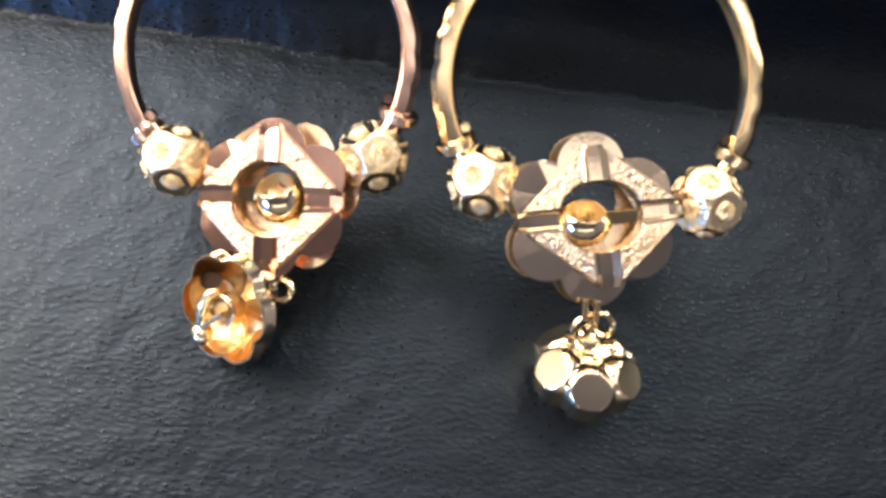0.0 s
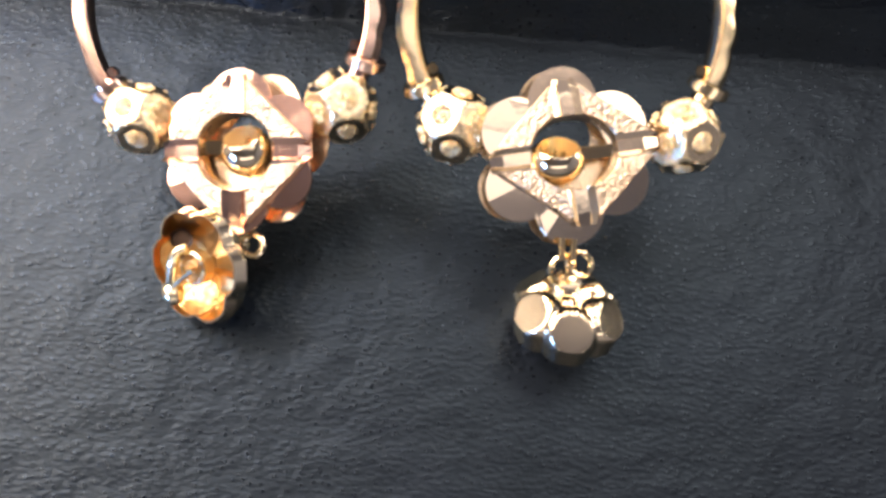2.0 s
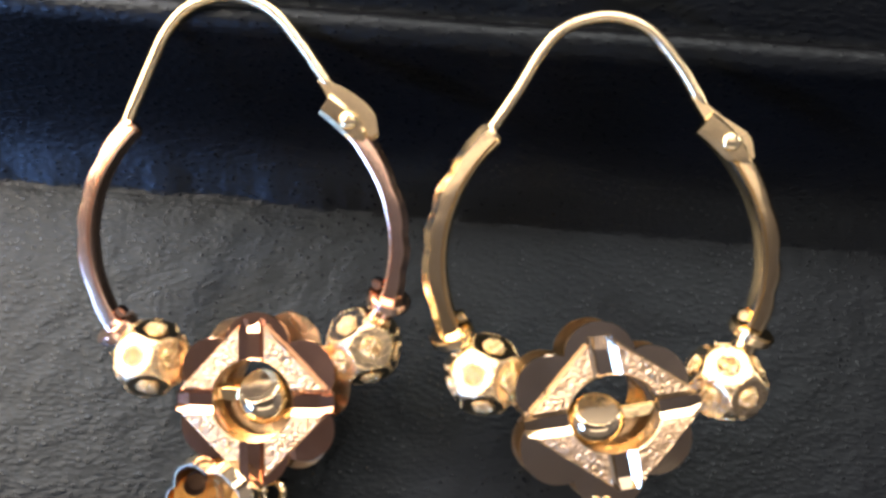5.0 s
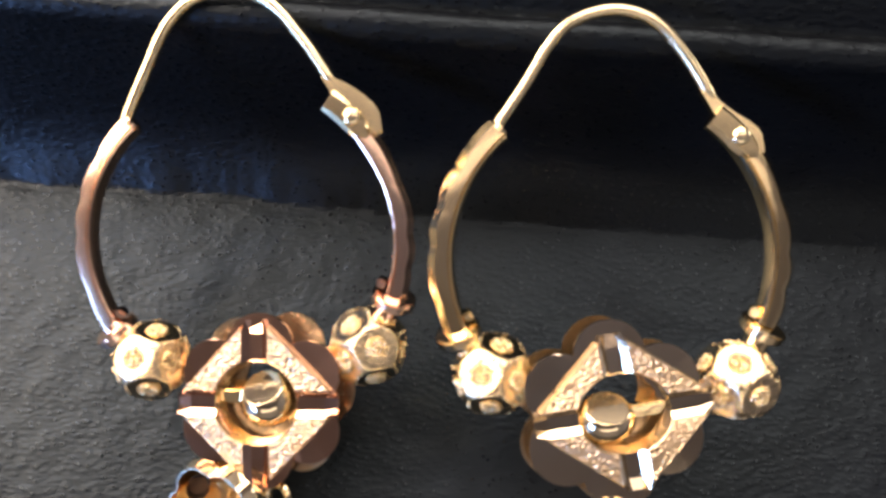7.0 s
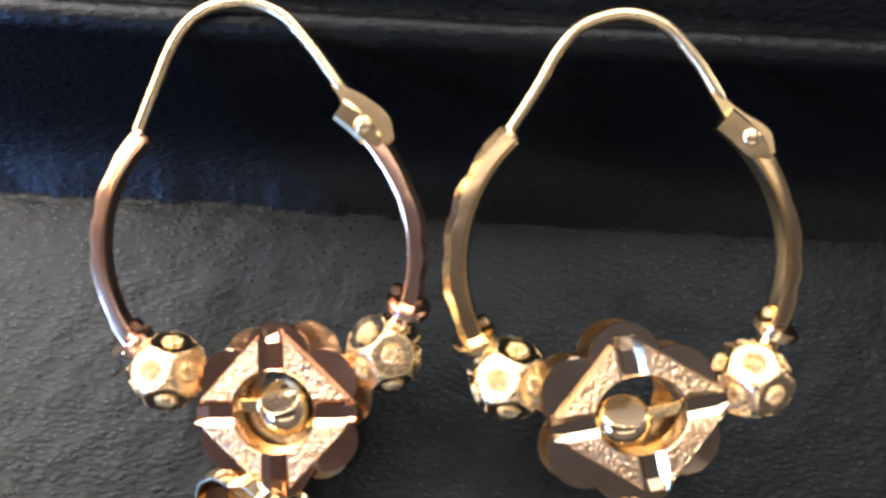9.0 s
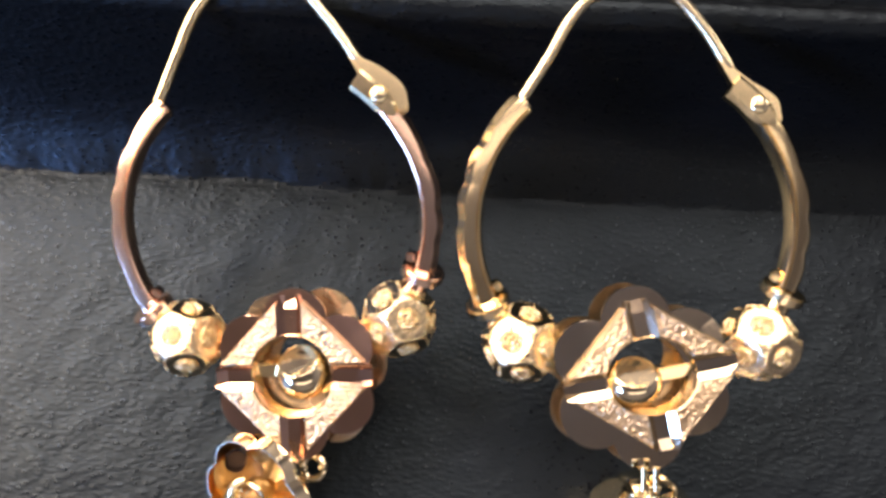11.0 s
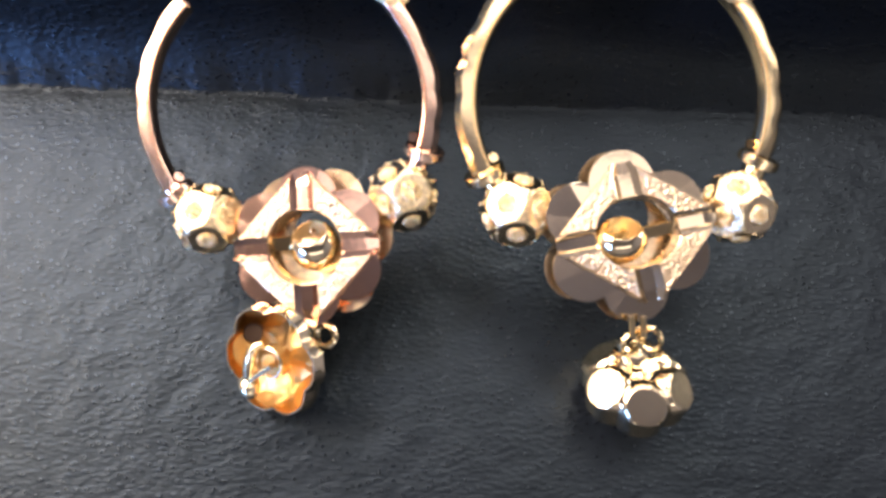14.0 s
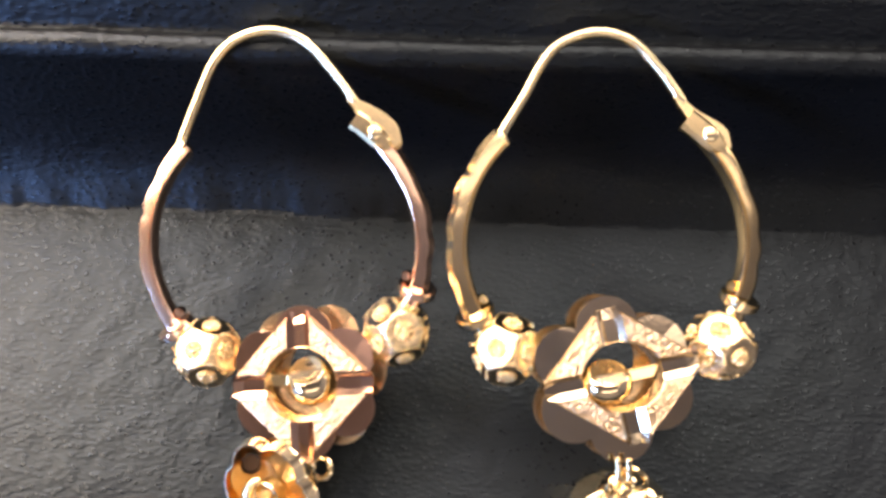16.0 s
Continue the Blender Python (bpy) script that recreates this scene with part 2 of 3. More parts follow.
# ---------------------------------------------------------------- setting
def leather_sheet():
    """One leather sheet: flat seat, crease, steep riser, rounded lip, second riser and upper panel."""
    profile = [(-260, 0), (-120, 0), (-70, 0)]
    profile += [(y, 0) for y in np.arange(-60, -1.4, 0.45)]
    profile += [(-1.2, 0.01), (-0.8, 0.03), (-0.4, 0.04), (-0.1, 0.03), (0.15, 0.03), (0.4, 0.10), (0.6, 0.26)]
    profile += [(0.7 + 5.4 * (0.65 * (1 - math.exp(-s / 0.18)) + 0.3525 * s), 0.4 + 12.0 * s) for s in np.linspace(0.02, 1, 50)]
    profile += [(7.35 - 1.15 * math.cos(a), 13.0 + 1.45 * math.sin(a)) for a in np.linspace(0.05, 2.5, 22)]
    profile += [(8.55, 14.0), (8.75, 14.25)]
    profile += [(8.8 + 1.2 * s, 14.4 + 1.9 * s) for s in np.linspace(0.1, 0.95, 10)]
    profile += [(10.05, 16.45), (10.25, 16.65), (10.6, 16.75), (11.4, 16.8), (12.6, 16.8), (14, 16.8)]
    profile += [(y, 16.8) for y in np.arange(14.5, 50, 0.8)] + [(80, 16.8), (260, 16.8)]
    xs = [-260, -140, -80] + list(np.arange(-60, 60.1, 0.4)) + [80, 140, 260]
    bm = bmesh.new()
    grid = []
    for y, z in profile:
        row = []
        for x in xs:
            near = 1.0 if abs(x) < 61 and -61 < y < 51 else 0.0
            edge = math.exp(-((y - 0.2) / 2.0) ** 2)
            dy = near * edge * (0.30 * noise.noise((x * 0.35, 1.7, 3.1)) + 0.16 * noise.noise((x * 1.3, 5.2, 0.3)))
            dz = near * (0.22 * noise.noise((x * 0.07, y * 0.07, 2.0)) + 0.07 * noise.noise((x * 0.45, y * 0.6, z * 0.5 + 7.0)) + 0.035 * noise.noise((x * 1.3, y * 1.8, z + 1.0)))
            dy += 0.45 * near * edge / (1 + math.exp((x + 13) * 0.8))
            row.append(bm.verts.new((x, y + dy, z + dz)))
        grid.append(row)
    for a, b in zip(grid, grid[1:]):
        for i in range(len(xs) - 1):
            bm.faces.new((a[i], a[i + 1], b[i + 1], b[i]))
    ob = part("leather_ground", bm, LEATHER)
    ob.data.polygons.foreach_set("use_smooth", [True] * len(ob.data.polygons))
    return tagged(ob, "black grained leather panel with a stepped ridge behind", "leather panel", kind="structure")


leather_sheet()


def slab(name, size, centre, mat, label, category):
    bm = bmesh.new()
    bmesh.ops.create_cube(bm, size=1)
    bmesh.ops.scale(bm, vec=size, verts=bm.verts)
    bmesh.ops.translate(bm, vec=centre, verts=bm.verts)
    return tagged(part(name, bm, mat, smooth=False, scale=1.0), label, category, kind="structure")


slab("counter", (0.9, 0.7, 0.04), (0, 0, -0.0225), DARKWOOD, "dark wooden counter under the leather panel", "counter")
# unseen room shell, added to give the gold something to reflect
slab("floor", (4.2, 4.2, 0.1), (0, 0, -0.95), DARKWOOD, "dark floor, unseen, added to close the room", "floor")
slab("ceiling", (4.2, 4.2, 0.1), (0, 0, 1.75), CEIL, "plain off-white ceiling, unseen, added for the gold to reflect", "ceiling")
slab("wall_north", (4.2, 0.1, 2.6), (0, 2.05, 0.4), WALL, "plain beige plaster wall, unseen, added for the gold to reflect", "wall")
slab("wall_south", (4.2, 0.1, 2.6), (0, -2.05, 0.4), WALL, "plain beige plaster wall, unseen, added for the gold to reflect", "wall")
slab("wall_east", (0.1, 4.0, 2.6), (2.05, 0, 0.4), WALL, "plain beige plaster wall, unseen, added for the gold to reflect", "wall")
slab("wall_west", (0.1, 4.0, 2.6), (-2.05, 0, 0.4), WALL, "plain beige plaster wall, unseen, added for the gold to reflect", "wall")


# ---------------------------------------------------------------- earrings
def hoop_tube(R, a0, a1, seed, swell=0.0, stout=1.0):
    """A stretch of the hoop between two angles: a flat front face with a ridge along its inner side, and an outer edge scalloped by cuts."""
    n = max(12, int(abs(a1 - a0) / 1.0))
    pts, rings = [], []
    sign = 1 if a1 > a0 else -1
    for i in range(n + 1):
        a = a0 + (a1 - a0) * i / n
        pts.append(polar(R + swell * max(0.0, 1 - abs(a - a0) / 25), a))
        cut = 0.15 * (1 - abs(math.sin((a + seed + 4 * math.sin(a * 0.11)) / 17.0 * math.pi)))
        o, f = 0.72 - cut, 0.56
        section = ((o, -0.3), (o, 0.02), (0.38 - cut * 0.9, f - 0.05), (0.10 - cut * 0.5, f), (-0.28, f + 0.025), (-0.33, f - 0.09), (-0.39, f - 0.10), (-0.44, f - 0.02), (-0.50, f - 0.05), (-0.66, 0.16), (-0.66, -0.35), (-0.45, -f), (0.5 - cut * 0.5, -f))
        rings.append([(sign * x * stout, y) for x, y in section])
    return sweep(pts, rings)


def face_directions(a, b):
    """The twelve face directions of a dodecahedron with one face towards a and the next one towards b."""
    a, b = Vector(a).normalized(), Vector(b)
    u = (b - a * a.dot(b)).normalized()
    w = a.cross(u)
    ring = [a / 5 ** 0.5 + (u * math.cos(radians(72 * k)) + w * math.sin(radians(72 * k))) * (2 / 5 ** 0.5) for k in range(5)]
    half = [a] + [d.normalized() for d in ring]
    return half + [-d for d in half]


def bead_body(r, dirs):
    bm = ball(r, sub=5)
    for v in bm.verts:
        for d in dirs:
            over = v.co.dot(d) - 0.855 * r
            if over > 0:
                v.co -= d * over
    return bm


def stud_mesh(r):
    """A low collar round a disc of nineteen grains."""
    bm = torus(r, r * 0.13, k=22, j=6)
    for count, dist in ((1, 0.0), (6, 0.37), (12, 0.72)):
        for i in range(count):
            c = polar(r * dist, 360 / count * i + 11, r * (0.14 - 0.06 * dist))
            bmesh.ops.create_icosphere(bm, subdivisions=2, radius=r * 0.2, matrix=Matrix.Translation(c))
    return bm


def add_bead(earring, centre, faces):
    r = 2.42
    dirs = face_directions(*faces)
    shift = Matrix.Translation(centre)
    bm = bead_body(r, dirs)
    bmesh.ops.transform(bm, matrix=shift, verts=bm.verts)
    bead = part("bead", bm, BEADED, earring, "faceted round gold bead set with granulated studs")
    grains = bmesh.new()
    for i, d in enumerate(dirs):
        for e in dirs[i + 1:]:
            if d.dot(e) > 0.4:  # a seam between two neighbouring facets
                across = d.cross(e).normalized()
                for k in (-0.30, -0.18, -0.06, 0.06, 0.18, 0.30):
                    p = ((d + e).normalized() + across * k).normalized() * r * 0.965
                    bmesh.ops.create_icosphere(grains, subdivisions=1, radius=0.13, matrix=shift @ Matrix.Translation(p))
    part("milgrain", grains, GRANULE, bead)
    shared = None
    for d in dirs:
        if shared is None:
            shared = part("stud", stud_mesh(0.62), GRANULE, bead)
            ob = shared
        else:
            ob = new("stud", shared.data)
            ob.parent = bead
        ob.matrix_basis = Matrix.Translation((Vector(centre) + d * r * 0.87) * MM) @ d.to_track_quat("Z", "Y").to_matrix().to_4x4()
    return bead


def lobed_outline(n_lobes, dist, r, phase, k=14):
    """The outer outline of n overlapping discs."""
    out = []
    half = math.pi / n_lobes
    reach = dist * math.sin(half)
    for i in range(n_lobes):
        base = radians(phase) + 2 * half * i
        h = math.sqrt(max(r * r - reach * reach, 0.0001))
        q = Vector((math.cos(half), math.sin(half), 0)) * (dist * math.cos(half) + h)
        lim = math.atan2(q.y, q.x - dist)
        for j in range(k):
            a = -lim + 2 * lim * j / k
            p = Vector((dist + r * math.cos(a), r * math.sin(a), 0))
            p.rotate(Euler((0, 0, base)))
            out.append(p)
    return out


def ring_plate(outer, inner, z_outer, z_inner, thick):
    """A plate between two outlines with the same number of points, with thickness."""
    bm = bmesh.new()
    n = len(outer)
    rows = [[bm.verts.new((p.x, p.y, z)) for p in loop] for loop, z in ((inner, z_inner), (outer, z_outer), (outer, z_outer - thick), (inner, z_inner - thick))]
    for a, b in zip(rows, rows[1:] + rows[:1]):
        for i in range(n):
            bm.faces.new((a[i], a[(i + 1) % n], b[(i + 1) % n], b[i]))
    return bm


HOLE, CORNER, GROOVE = 2.45, 5.2, 0.78  # of the flower's square: radius of the hole, half diagonal, half width of the cuts


def square_side(turn):
    """One of the four sandblasted sides of the square, between two corner cuts."""
    bm = bmesh.new()
    k, across = 44, 26
    reach = math.sqrt(HOLE ** 2 - GROOVE ** 2)
    a0, a1 = math.atan2(GROOVE, reach), math.atan2(reach, GROOVE)
    rows = []
    for j in range(k + 1):
        s = j / k
        inner = Vector((HOLE * math.cos(a0 + (a1 - a0) * s), HOLE * math.sin(a0 + (a1 - a0) * s), 0))
        outer = Vector((CORNER - GROOVE, GROOVE, 0)).lerp(Vector((GROOVE, CORNER - GROOVE, 0)), s)
        row = [inner + Vector((0, 0, -0.3)), inner + Vector((0, 0, 0.36))]
        for i in range(across + 1):
            f = 0.05 + 0.89 * i / across
            p = inner.lerp(outer, f)
            cell = noise.voronoi((p.x * 4.6 + turn, p.y * 4.6, 0.0))[0]
            grain = 0.14 * (0.5 - cell[0]) + 0.02 * noise.noise((p.x * 9 + turn, p.y * 9, 3.0))
            row.append(p + Vector((0, 0, 0.44 - 0.08 * f + grain * (0 < i < across) * (0 < j < k))))
        rows.append([bm.verts.new(p) for p in row + [outer + Vector((0, 0, 0.24)), outer + Vector((0, 0, -0.3))]])
    n = len(rows[0])
    for a, b in zip(rows, rows[1:]):
        for j in range(n):
            bm.faces.new((a[j], a[(j + 1) % n], b[(j + 1) % n], b[j]))
    bm.faces.new(rows[0]), bm.faces.new(rows[-1])
    bmesh.ops.rotate(bm, cent=(0, 0, 0), matrix=Matrix.Rotation(radians(turn), 3, "Z"), verts=bm.verts)
    return bm


def corner_cut(turn):
    """A polished channel of three facets across a corner of the square."""
    bm = bmesh.new()
    g = GROOVE
    section = ((-g, -0.34), (-g, 0.40), (-0.40, 0.10), (0.36, 0.08), (g, 0.40), (g, -0.34))
    ends = []
    for x, drop, narrow in ((HOLE - 0.06, 0.0, 1.0), (CORNER - 1.2, 0.04, 1.0), (CORNER - 0.42, 0.16, 0.72)):
        ends.append([bm.verts.new((x, y * narrow, z - drop * (z > 0))) for y, z in section])
    for a, b in zip(ends, ends[1:]):
        for j in range(6):
            bm.faces.new((a[j], a[(j + 1) % 6], b[(j + 1) % 6], b[j]))
    bm.faces.new(ends[0]), bm.faces.new(ends[-1])
    bmesh.ops.rotate(bm, cent=(0, 0, 0), matrix=Matrix.Rotation(radians(turn), 3, "Z"), verts=bm.verts)
    return bm


def flower_petal(i):
    """One petal of the front plate: flat facets meeting in cuts, sloping back from the square."""
    bm = bmesh.new()
    base = radians(90 + 60 * i)
    h = []
    for j in range(25):
        a = -2.05 + 4.1 * j / 24
        p = Vector((3.3 + 2.08 * math.cos(a), 2.08 * math.sin(a), 0))
        p.rotate(Euler((0, 0, base)))
        h.append(p)
    tip = Vector((2.6 * math.cos(base), 2.6 * math.sin(base), 0))
    mid = (9, 14, 11, 15, 10, 13)[i]  # where the cut between its two facets meets the rim
    seam = (h[mid] - tip).normalized()
    fall = (0.02, 0.07, 0.05, 0.04, 0.08, 0.06)[i]

    def height(p):
        off = (p.x - tip.x) * seam.y - (p.y - tip.y) * seam.x
        return 0.02 - 0.012 * i - fall * (p - tip).dot(seam) + off * (0.05 if off > 0 else 0.015) * (1 if i % 2 else -1)
    top = [bm.verts.new((p.x, p.y, height(p))) for p in h + [tip]]
    low = [bm.verts.new((p.x, p.y, height(p) - 0.35)) for p in h + [tip]]
    for j, vert in enumerate(top[:mid // 2]):  # a third, steeper cut at one flank
        vert.co.z -= 0.10 * (mid // 2 - j) / (mid // 2) + 0.04 * (i % 2)
    bm.faces.new(top[:mid // 2 + 1] + top[-1:]), bm.faces.new(top[mid // 2:mid + 1] + top[-1:]), bm.faces.new(top[mid:])
    bm.faces.new(low[::-1])
    for j in range(len(top)):
        k = (j + 1) % len(top)
        bm.faces.new((top[j], low[j], low[k], top[k]))
    return bm


def add_flower(earring, m, m_square, spec):
    """The six-petalled flower: back plate, front petals, sandblasted square with a round hole and four corner cuts, ball on a pin."""
    def place(bm, at=m_square):
        bmesh.ops.transform(bm, matrix=at, verts=bm.verts)
        return bm
    back = lobed_outline(6, 3.3, 2.08, 90 + spec["back_turn"])
    bx, by, br = spec["back_hole"]
    rim = []
    for p in back:
        a = math.atan2(p.y, p.x)
        rim.append(Vector((bx + br * math.cos(a), by + br * math.sin(a), 0)))
    sx, sy = spec["back_shift"]
    plate = ring_plate(back, rim, -1.45, -1.65, 0.2)
    bmesh.ops.translate(plate, vec=(sx, sy, 0), verts=plate.verts)
    part("back_plate", place(plate, m), BOWL, earring, "gold scalloped back plate")
    # round wall of the hole
    bm = bmesh.new()
    rows = []
    for rr, z in ((HOLE - 0.03, 0.3), (HOLE - 0.06, -0.2), (HOLE - 0.1, -0.6), (HOLE - 0.16, -1.0), (HOLE + 0.05, -1.0), (HOLE + 0.1, -0.3)):
        rows.append([bm.verts.new((rr * math.cos(2 * math.pi * j / 72), rr * math.sin(2 * math.pi * j / 72), z)) for j in range(72)])
    for a, b in zip(rows, rows[1:] + rows[:1]):
        for j in range(72):
            bm.faces.new((a[j], a[(j + 1) % 72], b[(j + 1) % 72], b[j]))
    part("hole_wall", place(bm), BOWL, earring, "copper-coloured wall of the hole")
    for i in range(6):
        part("petal", place(flower_petal(i), m), spec["petals"], earring, "polished mirror-cut petal" if i == 0 else "", smooth=False)
    for i in range(4):
        part("square_side", place(square_side(90 * i)), STIPPLED, earring, "sandblasted gold side of the square" if i == 0 else "", smooth=False)
        part("corner_cut", place(corner_cut(90 * i)), spec["petals"], earring, "polished channel across the corner" if i == 0 else "", smooth=False)
    # ball with a polished flat and a lip round it, on a pin
    bm = bmesh.new()
    r = 1.62
    bmesh.ops.create_uvsphere(bm, u_segments=64, v_segments=48, radius=r)
    flat = Vector((spec["ball"][0] * -0.1, 0.70, 0.71)).normalized()
    for v in bm.verts:
        over = v.co.dot(flat) - 0.70 * r
        if over > 0:
            v.co -= flat * over * 1.12
    bmesh.ops.translate(bm, vec=spec["ball"], verts=bm.verts)
    part("centre_ball", place(bm), PALE, earring, "polished gold ball in the middle")
    x, y, z = spec["ball"]
    side = -1 if x > 0 else 1
    end = side * (HOLE - 0.1)
    part("pin", place(block((abs(end - x) - 0.9, 0.86, 0.5), ((end + x + side * 0.9) / 2, y + 0.25, z + 0.15), (14, 0, 0), 0.08)), GOLD, earring)


def pierce(bm, line, r):
    """Cuts a round hole along a line through the dome."""
    p0, d = line
    d = d.normalized()

    def far(c):
        return (c - p0 - d * (c - p0).dot(d)).length
    gone = [f for f in bm.faces if len(f.verts) == 4 and f.calc_center_median().z > -0.6 and far(f.calc_center_median()) < r]
    bmesh.ops.delete(bm, geom=gone, context="FACES")
    for v in bm.verts:
        if v.is_boundary and far(v.co) < r * 1.6:
            foot = p0 + d * (v.co - p0).dot(d)
            v.co = foot + (v.co - foot).normalized() * r


def charm_shell(R, skirt, puff, lining=False):
    """A hollow charm of six puffed lobes: the dome towards +z, open towards -z. Each lobe has an oval flat cut on its shoulder."""
    bm = bmesh.new()
    k, rows = 180, 34
    ring, lobe, lean = (1 - puff) * R, puff * R, radians(46)
    turns = [math.pi / 3 * i for i in range(6)]
    centres = [Vector((ring * math.cos(a), ring * math.sin(a), 0)) for a in turns]
    flats = [Vector((math.sin(lean) * math.cos(a), math.sin(lean) * math.sin(a), math.cos(lean))) for a in turns]

    def dome(phi, a):
        u = Vector((math.cos(phi) * math.cos(a), math.cos(phi) * math.sin(a), math.sin(phi)))
        total = (0.25 * R) ** 36
        for c in centres:
            along = u.dot(c)
            d = along * along - (ring * ring - lobe * lobe)
            if d > 0 and along > 0:
                total += (along + math.sqrt(d)) ** 36
        p = u * total ** (1 / 36)
        for c, n in zip(centres, flats):
            over = (p - c).dot(n) - 0.67 * lobe
            if over > 0:
                p -= n * over
        return p

    def loops(scale):
        out = []
        for i in range(5):
            f = 1 - i / 5
            out.append([Vector((*(dome(0, 2 * math.pi * j / k).xy * scale * (1 - 0.06 * f)), -skirt * f)) for j in range(k)])
        for i in range(rows):
            phi = (math.pi / 2 - 0.06) * i / (rows - 1)
            out.append([dome(phi, 2 * math.pi * j / k) * scale for j in range(k)])
        return [[bm.verts.new(p) for p in loop] for loop in out]
    shown = loops(0.97 if lining else 1.0)
    for a, b in zip(shown, shown[1:]):
        for j in range(k):
            bm.faces.new((a[j], a[(j + 1) % k], b[(j + 1) % k], b[j]))
    bm.faces.new(shown[-1])
    if not lining:
        edge = [bm.verts.new((v.co.x * 0.97, v.co.y * 0.97, v.co.z)) for v in shown[0]]
        for j in range(k):
            bm.faces.new((edge[j], edge[(j + 1) % k], shown[0][(j + 1) % k], shown[0][j]))
    return bm


def hoop_earring(origin, turn, spec, label):
    earring = new("hoop_earring")
    earring.matrix_world = pose(*[c * MM for c in origin], *turn)
    tagged(earring, label, "earring", "pair of earrings")
    R, body, tube = spec["radius"], spec["metal"], spec["tube"]
    part("hoop_tube", hoop_tube(R, spec["insert"], spec["cap_l"], 3.0, 0.0, spec["stout"]), tube, earring, "faceted gold tube of the hoop")
    part("hoop_tube", hoop_tube(R, spec["tube_end"], spec["cap_r"], 8.0, spec["swell"], spec["stout"]), tube, earring)
    # mouth of the tube: a rolled rim round the wire
    mouth = polar(R, spec["insert"])
    way = polar(1, spec["insert"] - 90)
    part("tube_mouth", frustum(0.62, 0.58, 0.4, mouth, way, 20, 0.06), tube, earring)
    # ear wire with a flattened leaf at the hinge
    wire = spline([mouth - 1.0 * way] + [Vector((*p, 0.0)) for p in spec["wire"]], 10)
    part("ear_wire", sweep(wire, [circle(0.36 - 0.14 * max(0.0, (i - len(wire) + 9) / 8), 16) for i in range(len(wire))]), WIRE, earring, "curved bright gold ear wire")
    edge = spline(spec["leaf"] + spec["leaf"][:1], 5)[:-1]
    bm = bmesh.new()
    tops = [[bm.verts.new((p.x, p.y, z)) for p in edge] for z in (0.30, -0.30)]
    bm.faces.new(tops[0]), bm.faces.new(tops[1][::-1])
    for k in range(len(edge)):
        q = (k + 1) % len(edge)
        bm.faces.new((tops[0][k], tops[1][k], tops[1][q], tops[0][q]))
    bmesh.ops.bevel(bm, geom=[e for e in bm.edges if abs(e.verts[0].co.z - e.verts[1].co.z) < 0.01], offset=0.13, segments=3, affect="EDGES")
    part("wire_leaf", bm, BRUSHED, earring, "flat leaf of the ear wire held in the hinge")
    # prong of the hinge: a plate on the tube's end, narrowing into the tube
    a = spec["hinge"]
    prong, prong_rings = [], []
    for i in range(25):
        f = i / 24
        prong.append(polar(R + spec["swell"] * (1 - 0.5 * f), spec["tube_end"] + 0.4 - (spec["tube_end"] - a + 9) * f))
        w = 1.0 if f < 0.55 else math.sqrt(max(0.02, 1 - ((f - 0.55) / 0.45) ** 2))
        s = spec["stout"]
        prong_rings.append([(-x, y) for x, y in ((0.05 + 0.62 * w, 0.1), (0.05 + 0.62 * w, 0.52), (0.05 + 0.40 * w, 0.70), (0.05 - 0.50 * w * s, 0.66), (0.05 - 0.76 * w * s, 0.46), (0.05 - 0.76 * w * s, 0.1))])
    part("hinge", sweep(prong, prong_rings), BRUSHED, earring, "prong of the hinge at the end of the tube")
    bm = ball(0.56, sub=3)
    bmesh.ops.scale(bm, vec=(1, 1, 0.5), verts=bm.verts)
    bmesh.ops.translate(bm, vec=polar(R + spec["rivet_out"], a, 0.60), verts=bm.verts)
    part("rivet", bm, WIRE, earring, "low domed gold rivet")
    # collars, spacers and beads
    for key in "lr":
        cap = polar(R, spec["cap_" + key])
        bead = Vector(spec["bead_" + key])
        way = polar(1, spec["cap_" + key] + (90 if key == "l" else -90))
        part("end_collar", frustum(1.36, 1.36, 0.66, cap + way * 0.2, way * -0.93 + Vector((0, 0, 0.37)), 40, 0.12), tube, earring, "flat gold collar at the end of the tube")
        inward = -cap.normalized()
        nub = cap + inward * 0.95 - way * 0.55
        part("nub", block((0.62, 0.55, 0.7), (nub.x, nub.y, 0.15), (10, 15, math.degrees(math.atan2(way.y, way.x)) + 12), 0.1), body, earring)
        reach = (bead - cap).normalized()
        part("spacer", frustum(0.75, 0.75, 1.4, bead - reach * 2.5, reach, 16, 0.08), body, earring)
        add_bead(earring, bead, spec["faces_" + key])
        fc = Vector((*spec["flower"][:2], spec["flower"][2] - 1.6))
        reach = (fc - bead).normalized()
        part("link_rod", frustum(0.5, 0.5, 2.6, bead + reach * 3.0, reach, 14), body, earring)
    across, up = spec["axes"]
    m = pose(*spec["flower"], *spec["flower_turn"]) @ Matrix.Scale(spec["bloom"], 4)
    m_square = pose(*spec["square"]) @ Matrix(((across[0], up[0], 0, 0), (across[1], up[1], 0, 0), (0, 0, 1, 0), (0, 0, 0, 1)))
    add_flower(earring, m, m_square, spec)
    return earring


